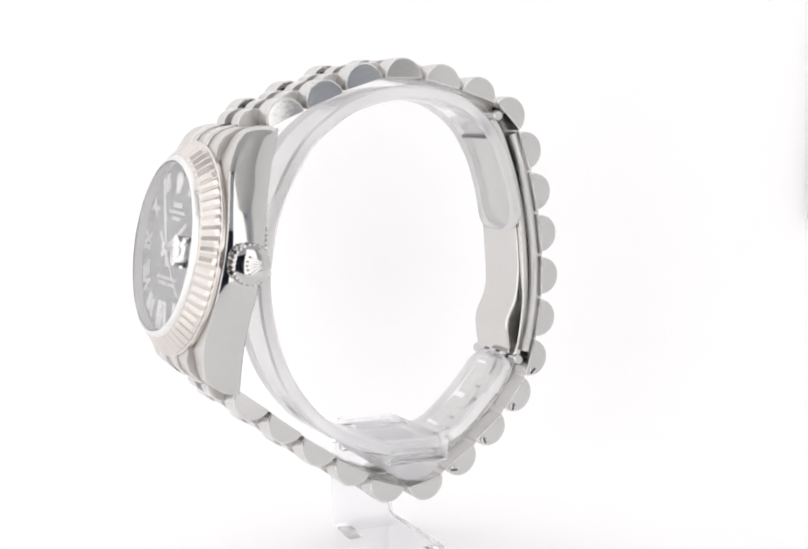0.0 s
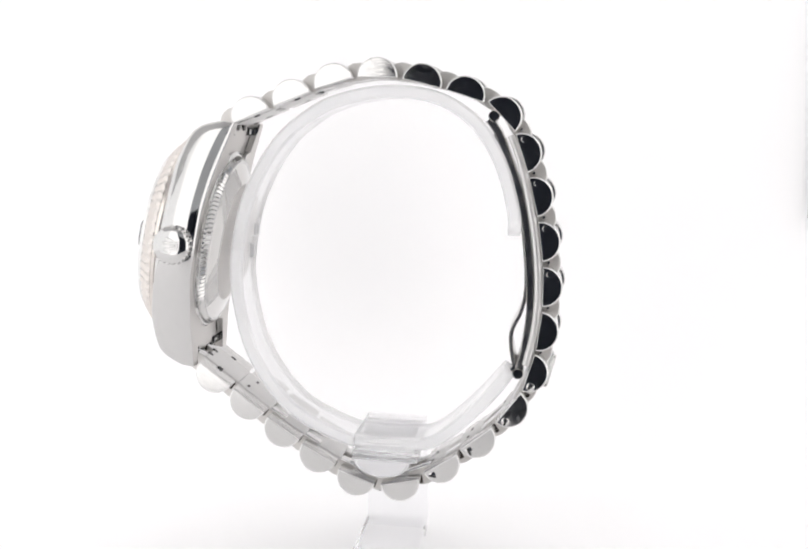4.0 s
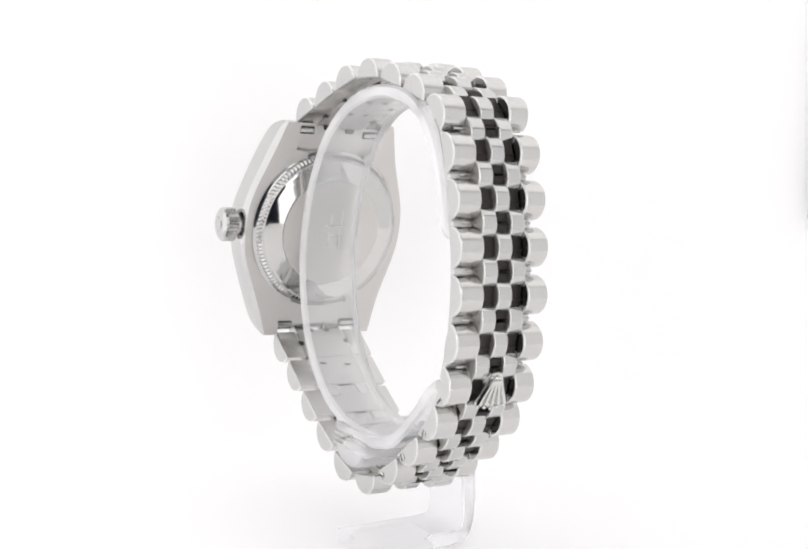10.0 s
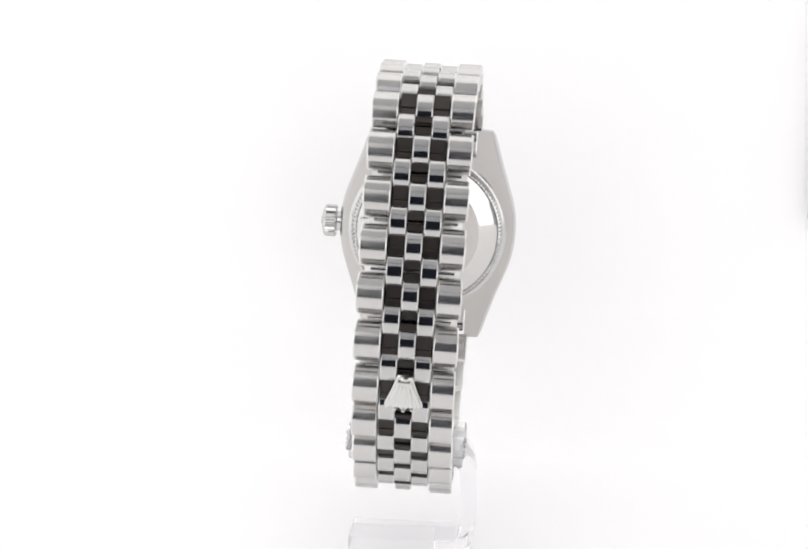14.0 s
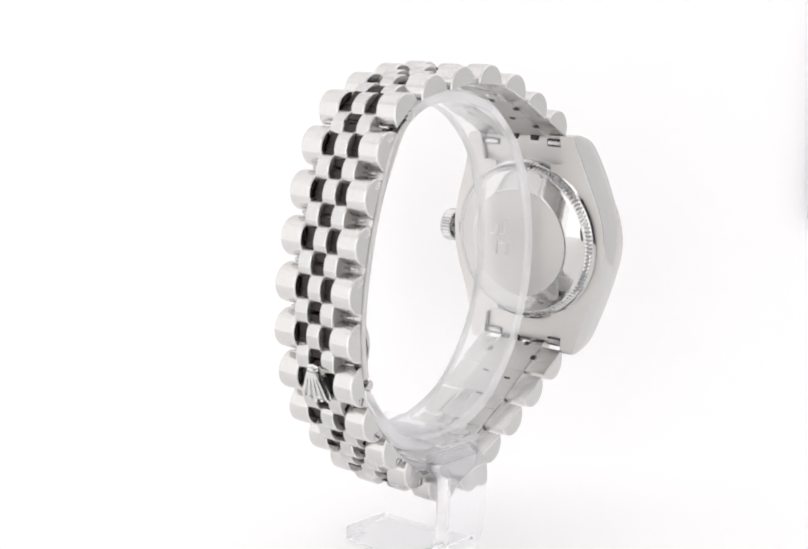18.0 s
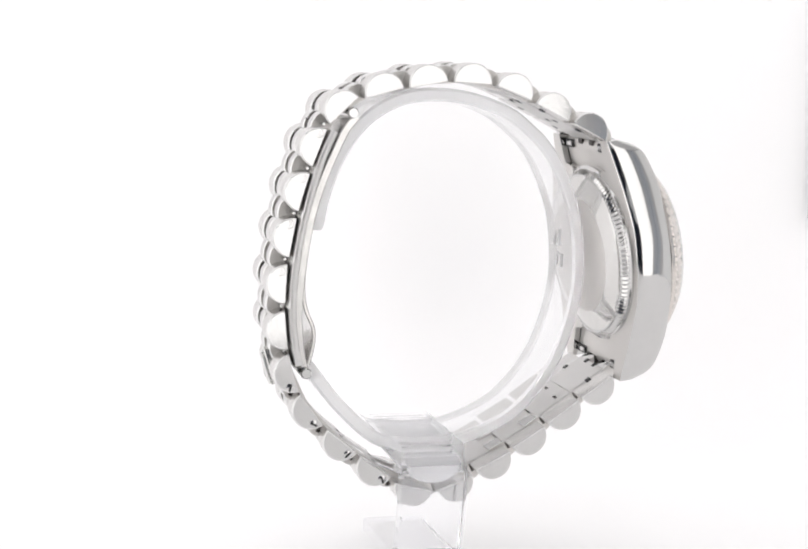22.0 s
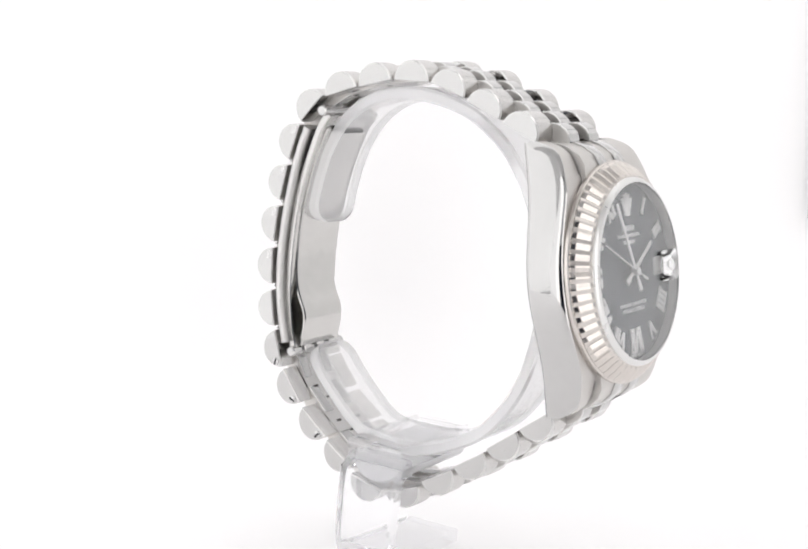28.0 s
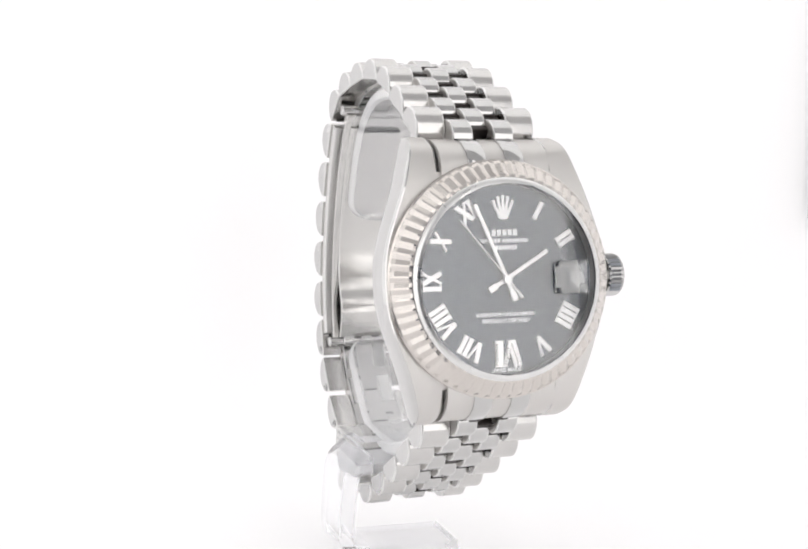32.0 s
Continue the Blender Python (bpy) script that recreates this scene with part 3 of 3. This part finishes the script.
# ---------------------------------------------------------------- the bracelet
# per link: place (y, z) of the middle of its flat inner side, and the turn of its length
LINKS = [(18.05, 6.15, 155.0), (13.50, 8.22, 156.2), (8.90, 10.15, 161.0), (4.10, 11.00, 178.6), (-0.85, 10.55, 191.8), (-5.65, 9.40, 196.0), (-9.85, 7.35, 224.5), (-12.28, 3.40, 250.0), (-13.80, -1.35, 255.0),
         (-14.85, -6.25, 260.8), (-15.38, -11.25, 268.4), (-15.22, -16.25, 276.4), (-14.30, -21.00, 285.6), (-12.25, -25.15, 306.5), (-8.75, -28.90, 321.5), (-4.85, -32.05, 326.0), (-0.35, -34.45, 347.5), (4.60, -34.15, 378.0),
         (9.05, -31.75, 387.0), (13.20, -29.05, 391.8), (17.27, -26.10, 395.4), (21.25, -23.20, 395.4)]
CENTRE = (3.6, -10.8)


def half_width(i):
    return lerp(i, [1, 7, 13, 22], [6.3, 5.25, 5.2, 6.3])


def d_piece(x0, x1, length, height, base=0.0, cham=0.16, steps=20, cap=1, outer=0, flat=1.0):
    """A half-round bar across the bracelet with chamfered ends."""
    arc = [(math.copysign(abs(math.cos(a)) ** flat, math.cos(a)), math.sin(a) ** flat if 0 < math.sin(a) else 0.0) for a in [math.pi * i / steps for i in range(steps + 1)]]
    arc[0], arc[-1] = (1.0, 0.0), (-1.0, 0.0)

    def ring(x, d):
        pts = [((length / 2 - d) * c, d * 0.5 + (height - d * 1.5) * s) for c, s in arc]
        pts = [(-length / 2 + d, base + d * 0.5), (length / 2 - d, base + d * 0.5)] + pts if base < 0 else pts
        return [(x, p, q) for p, q in pts]
    loops = [ring(x0, cham * 1.25), ring(x0, cham), ring(x0 + cham * 0.3, cham * 0.3), ring(x0 + cham, 0), ring(x1 - cham, 0), ring(x1 - cham * 0.3, cham * 0.3), ring(x1, cham), ring(x1, cham * 1.25)]
    v, f = loft(loops)
    n = len(loops[0])
    index = [cap] * n + [2] * (2 * n) + [outer] * n + [2] * (2 * n) + [cap] * n + [cap, cap]
    return v, f, index


def frame_at(y, z, turn):
    """Local y along the bracelet, local z outwards."""
    a = radians(turn)
    t = Vector((0, math.cos(a), math.sin(a)))
    n = Vector((0, y - CENTRE[0], z - CENTRE[1]))
    n = (n - t * n.dot(t)).normalized()
    x = t.cross(n)
    m = Matrix((x, t, n)).transposed().to_4x4()
    m.translation = Vector((0, y * U, z * U))
    return m


def tilt(i):
    """How far the clasp's outer pieces stand out away from the crown and in on its side, how their ends lean, and how much wider they are by the crown."""
    k = lerp(i, [4, 7.5, 12.5, 16], [0.0, 1.0, 1.0, 0.0])
    return 0.28 * k, -0.12 * k, 0.05 * k, 0.28 * k


def screw_mesh():
    ring = revolve([(0.001, 0.0), (0.48, 0.0), (0.48, 0.10), (0.4, 0.14), (0.001, 0.14)], 18)
    slot = box(-0.42, 0.42, -0.12, 0.12, 0.11, 0.15, 0.01)
    v, f = joined(ring, slot)
    return mesh_of("screw", v, f, [STEEL, DARK], [0] * len(ring[1]) + [1] * len(slot[1]), smooth=30)


SCREW = screw_mesh()
PIN_END = mesh_of("pin_end", *revolve([(0.001, 0.0), (0.34, 0.0), (0.34, 0.05), (0.3, 0.07), (0.26, 0.05), (0.001, 0.05)], 18), CAP, smooth=30)


def slotted_pin():
    """A flush pin end with a raised bright rim and slot edges."""
    disc = revolve([(0.001, 0.0), (0.44, 0.0), (0.44, 0.045), (0.001, 0.045)], 20)
    rim = revolve([(0.42, 0.0), (0.54, 0.0), (0.54, 0.05), (0.48, 0.085), (0.42, 0.05)], 20, hollow=True)
    slot = [box(-0.4, 0.4, d - 0.05, d + 0.05, 0.02, 0.07, 0.02) for d in (-0.13, 0.13)]
    v, f = joined(disc, rim, *slot)
    n = len(disc[1])
    return mesh_of("slotted_pin", v, f, [CAP, EDGE], [0] * n + [1] * (len(f) - n), smooth=30)


SLOTTED_PIN = slotted_pin()


def bracelet():
    n = len(LINKS)
    for i, (y, z, turn) in enumerate(LINKS, 1):
        w = half_width(i)
        outer = w * 0.485
        col = (w - outer) * 2 / 3
        m = frame_at(y, z, turn)
        link_ob = part("bracelet_link", None, watch, m)
        for s in (-1, 1):
            away = (m.to_3x3() @ Vector((s, 0, 0))).x > 0
            we = w if away else w + tilt(i)[3]
            a, b = sorted((s * we, s * (w - outer + 0.03)))
            v, f, ix = d_piece(a, b, 4.34 if 7 <= i <= 12 and away else 4.48, 2.25)
            # the end faces lean out a little towards the rounded top
            v = [(x + s * tilt(i)[2] * h if abs(x) > we - 0.2 else x, p, h) for x, p, h in v]
            part("outer_piece", mesh_of("outer_piece", v, f, [BRUSHED, CAP, EDGE], ix, smooth=17), link_ob, Matrix.Translation((0, 0, tilt(i)[0 if away else 1] * U)))
        v, f, ix = d_piece(-col / 2 + 0.02, col / 2 - 0.02, 3.85, 2.12, cham=0.12, steps=20, flat=0.86)
        part("center_piece", mesh_of("center_piece", v, f, [STEEL, SATIN, EDGE], ix, smooth=17), link_ob, None, "polished middle piece")
        # the joining core under the pieces, its shade put into a near-black colour
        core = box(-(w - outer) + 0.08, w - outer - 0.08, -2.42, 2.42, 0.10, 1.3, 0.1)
        part("core", mesh_of("core", *core, CORE, smooth=30), link_ob, None, "recessed joining core, coloured near-black for the shade in the gaps")
        plate = box(-(w - outer) + 0.03, w - outer - 0.03, -2.44, 2.44, -0.06, 0.12, 0.04)
        part("inner_plate", mesh_of("inner_plate", *plate, INNER, smooth=30), link_ob, None, "satin inner side")
        for c in (-0.5, 0.5) if i not in (1, 2, 22) else ():
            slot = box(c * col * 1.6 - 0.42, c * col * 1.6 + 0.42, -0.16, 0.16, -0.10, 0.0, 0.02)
            part("pin_slot", mesh_of("pin_slot", *slot, CORE, smooth=0), link_ob, Matrix.Translation((0, (1.3 if c > 0 else 0.9) * U, 0)), "small slot drawn in the shade colour")
        # small square holes between the inner plates next to the case, and the cross pins in the gaps
        for hx, hy in ((-0.5 * col, 2.3), (0.5 * col, 2.3), (-1.5 * col, 0.15), (1.5 * col, 0.15)) if i in (1, 2, 22) else ():
            part("hole", mesh_of("hole", *box(-0.36, 0.36, -0.34, 0.34, -0.085, 0.0, 0.02), DARK, smooth=0), link_ob, Matrix.Translation((hx * U, hy * U, 0)), "small dark square hole")
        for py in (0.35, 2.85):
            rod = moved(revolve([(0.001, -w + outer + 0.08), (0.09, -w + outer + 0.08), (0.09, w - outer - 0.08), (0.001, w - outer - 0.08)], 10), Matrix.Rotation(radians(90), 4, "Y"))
            part("cross_pin", mesh_of("cross_pin", *rod, CORE, smooth=30), link_ob, Matrix.Translation((0, py * U, 1.34 * U)), "thin pin coloured dark for the shade of the gap")
        if 7 <= i <= 12:
            for s in (-1, 1):
                a, b = sorted((s * (w - 0.9), s * (w - outer)))
                rod = moved(revolve([(0.001, a), (0.15, a), (0.15, b), (0.001, b)], 12), Matrix.Rotation(radians(90), 4, "Y"))
                part("hinge_stub", mesh_of("hinge_stub", *rod, STEEL, smooth=30), link_ob, Matrix.Translation((0, 2.5 * U, 0.55 * U)), "bright pin stub between the outer pieces")
        if i < n:
            y2, z2, t2 = LINKS[i]
            ys, zs, ts = (y + y2) / 2, (z + z2) / 2, (turn + t2) / 2
            bend = abs(t2 - turn)
        else:
            a = radians(turn)
            ys, zs, ts, bend = y + 2.4 * math.cos(a), z + 2.4 * math.sin(a), turn, 0
        rel = m.inverted() @ frame_at(ys, zs, ts)
        for s in (-1, 1):
            a, b = sorted((s * (col / 2 + 0.02), s * (col * 1.5 - 0.02)))
            v, f, ix = d_piece(a, b, 3.8, 2.08, cham=0.12, steps=20, flat=0.86)
            part("side_piece", mesh_of("side_piece", v, f, [STEEL, SATIN, EDGE], ix, smooth=17), link_ob, rel, "polished side piece")
        if i == 1:
            a = radians(turn)
            rel = m.inverted() @ frame_at(y - 2.4 * math.cos(a), z - 2.4 * math.sin(a), turn)
            for s in (-1, 1):
                a, b = sorted((s * (col / 2 + 0.02), s * (col * 1.5 - 0.02)))
                v, f, ix = d_piece(a, b, 3.8, 2.08, cham=0.12, steps=20, flat=0.86)
                part("side_piece", mesh_of("side_piece", v, f, [STEEL, SATIN, EDGE], ix, smooth=17), link_ob, rel, "polished side piece")
        # pins and screws in the end faces
        # local x points along turn x out; find which end is the crown's side
        crown_end = -1 if (m.to_3x3() @ Vector((1, 0, 0))).x > 0 else 1
        spots = []
        if 8 <= i <= 11:
            spots = [(-1, -1.42, 0.72), (1, -1.42, 0.72)]
        elif i in (13, 14, 15, 16):
            spots = [(crown_end, 1.45, 0.75), (-crown_end, 1.45, 0.75)]
        for e, py, pz in spots:
            r = Matrix.Translation((e * (w - 0.03 + (tilt(i)[3] if e == crown_end else 0.0)) * U, py * U, (pz + tilt(i)[1 if e == crown_end else 0]) * U)) @ Matrix.Rotation(radians(90 * e), 4, "Y") @ Matrix.Rotation(0.6 + i, 4, "Z")
            if i < 13:
                part("pin_end", PIN_END if e == crown_end else SLOTTED_PIN, link_ob, r, "flush round pin end")
            else:
                part("screw", SCREW, link_ob, r, "small slotted screw")
        if i == 13:
            edge = [(-0.62, 1.95), (0.0, 2.12), (0.62, 1.95), (1.05, 0.4), (1.62, -1.25)]
            for q in (3, 1.5, 0, -1.5, -3):
                edge += [(0.46 * q + 0.27, -1.62 - 0.1 * (3 - abs(q))), (0.46 * q, -1.95 - 0.1 * (3 - abs(q))), (0.46 * q - 0.27, -1.62 - 0.1 * (3 - abs(q)))]
            edge += [(-1.62, -1.25), (-1.05, 0.4)]
            fan = [[(x * k * 1.22, yy * k, zz) for x, yy in edge] for k, zz in ((1.0, -0.5), (1.0, 0.2), (0.92, 0.32))]
            ridges = [stroke(0.17 * q, 1.3, 0.56 * q, -1.55, 0.34, 0.26, 0.66) for q in (-3, -1.5, 0, 1.5, 3)]
            beads = [moved(revolve([(0.001, 0), (0.2, 0), (0.2, 0.5), (0.12, 0.62), (0.001, 0.66)], 10), Matrix.Translation((0.56 * q, -1.72 - 0.1 * (3 - abs(q)), 0))) for q in (-3, -1.5, 0, 1.5, 3)]
            crest = [[(0.4 * k * math.cos(a), 1.62 + 0.2 * k * math.sin(a), zz) for a in [math.pi * q / 8 for q in range(16)]] for k, zz in ((1, 0.2), (1, 0.6), (0.6, 0.66))]
            fv, ff = joined(loft(fan), loft(crest), *ridges, *beads)
            part("emblem", mesh_of("emblem", fv, ff, FAN, smooth=25), link_ob, Matrix.Translation((0, -0.3 * U, 1.95 * U)) @ Matrix.Rotation(math.pi, 4, "Z"), "raised fan-shaped polished emblem")


bracelet()


def clasp():
    ob = part("folding_clasp", None, watch, None, "polished steel folding clasp inside the bracelet")
    outer = spline([(-8.7, 7.2), (-9.9, 5.6), (-11.1, 2.9), (-12.3, -0.2), (-13.35, -4.0), (-14.05, -8.6), (-14.35, -12.2), (-14.4, -15.2), (-14.0, -19.0), (-13.5, -21.0)], 4)
    part("outer_blade", mesh_of("outer_blade", *strap(outer, 0.85, 4.2, (3, -9), 0.1), BLADE, smooth=40), ob, None, "curved polished blade")
    cover = spline([(-11.35, 5.5), (-12.6, 2.5), (-13.72, -1.5), (-14.72, -6.25), (-15.27, -11.25), (-15.17, -16.0), (-14.35, -20.4)], 4)
    part("clasp_cover", mesh_of("clasp_cover", *strap(cover, 0.9, 5.0, (3, -9), 0.18), INNER, smooth=50), ob, None, "polished rail under the clasp links")
    inner = spline([(-9.3, 5.4), (-10.9, 2.0), (-12.2, -2.0), (-13.1, -6.0), (-13.6, -10.0), (-13.6, -12.6), (-13.2, -14.6), (-12.35, -16.6), (-12.3, -18.2), (-12.8, -20.6)], 4)
    part("inner_blade", mesh_of("inner_blade", *strap(inner, 0.45, 3.5, (3, -9), 0.12), BLADE, smooth=40), ob, None, "second folded blade")
    part("blade_slot", mesh_of("blade_slot", *box(-2.6, 2.6, -0.3, 0.3, -0.2, 0.2, 0.05), DARK), ob, Matrix.Translation((0, -9.05 * U, 5.1 * U)) @ Matrix.Rotation(radians(-20), 4, "X"), "dark slot")
    for x in (-2.3, 0.0, 2.3):
        knuckle = moved(revolve([(0.001, -0.7), (0.72, -0.7), (0.78, -0.6), (0.78, 0.6), (0.72, 0.7), (0.001, 0.7)], 20), Matrix.Rotation(radians(90), 4, "Y"))
        part("hinge_knuckle", mesh_of("hinge_knuckle", *knuckle, STEEL, smooth=30), ob, Matrix.Translation((x * U, -12.9 * U, -21.2 * U)), "round polished hinge knuckle")
    # a dark block paints the shade behind the knuckles
    part("hinge_gap_shade", mesh_of("hinge_gap_shade", *box(-3.6, 3.6, -0.35, 0.35, -0.3, 0.3, 0.05), CORE), ob, Matrix.Translation((0, -13.1 * U, -21.35 * U)), "dark block painted as the shade behind the knuckles")
    for y, z in ((-8.9, 7.3), (-13.0, -21.3)):
        rod = moved(revolve([(0.001, -4.75), (0.5, -4.75), (0.62, -4.6), (0.62, 4.6), (0.5, 4.75), (0.001, 4.75)], 20), Matrix.Rotation(radians(90), 4, "Y"))
        part("hinge_pin", mesh_of("hinge_pin", *rod, STEEL, smooth=30), ob, Matrix.Translation((0, y * U, z * U)), "round hinge pin")


clasp()


# ---------------------------------------------------------------- movement
def motions():
    turns = ((0, 118.77), (2, 101.45), (4, 84.12), (6, 66.73), (8, 49.33), (10, 31.96), (12, 14.58), (14, -2.91), (16, -20.39), (18, -38.07), (20, -55.75), (22, -73.17), (24, -90.59), (26, -107.90), (28, -125.21), (30, -142.34), (32, -159.47))
    shift = Matrix.Translation((1.199 * U, 0, 0))
    walk(watch, [(t, pose(0, 0, FLOOR * U, 0, 1.363, a) @ shift) for t, a in turns])
    walk(stand, [(t, pose(0, 0, FLOOR * U, 0, 0, a) @ shift) for t, a in turns])
    walk(second_hand, [(t, hand_turn(-231.7 + 6.0 * t)) for t in range(0, 33, 4)])
    walk(minute_hand, [(t, hand_turn(-26.6 + 0.1 * t)) for t in (0, 16, 32)])


motions()
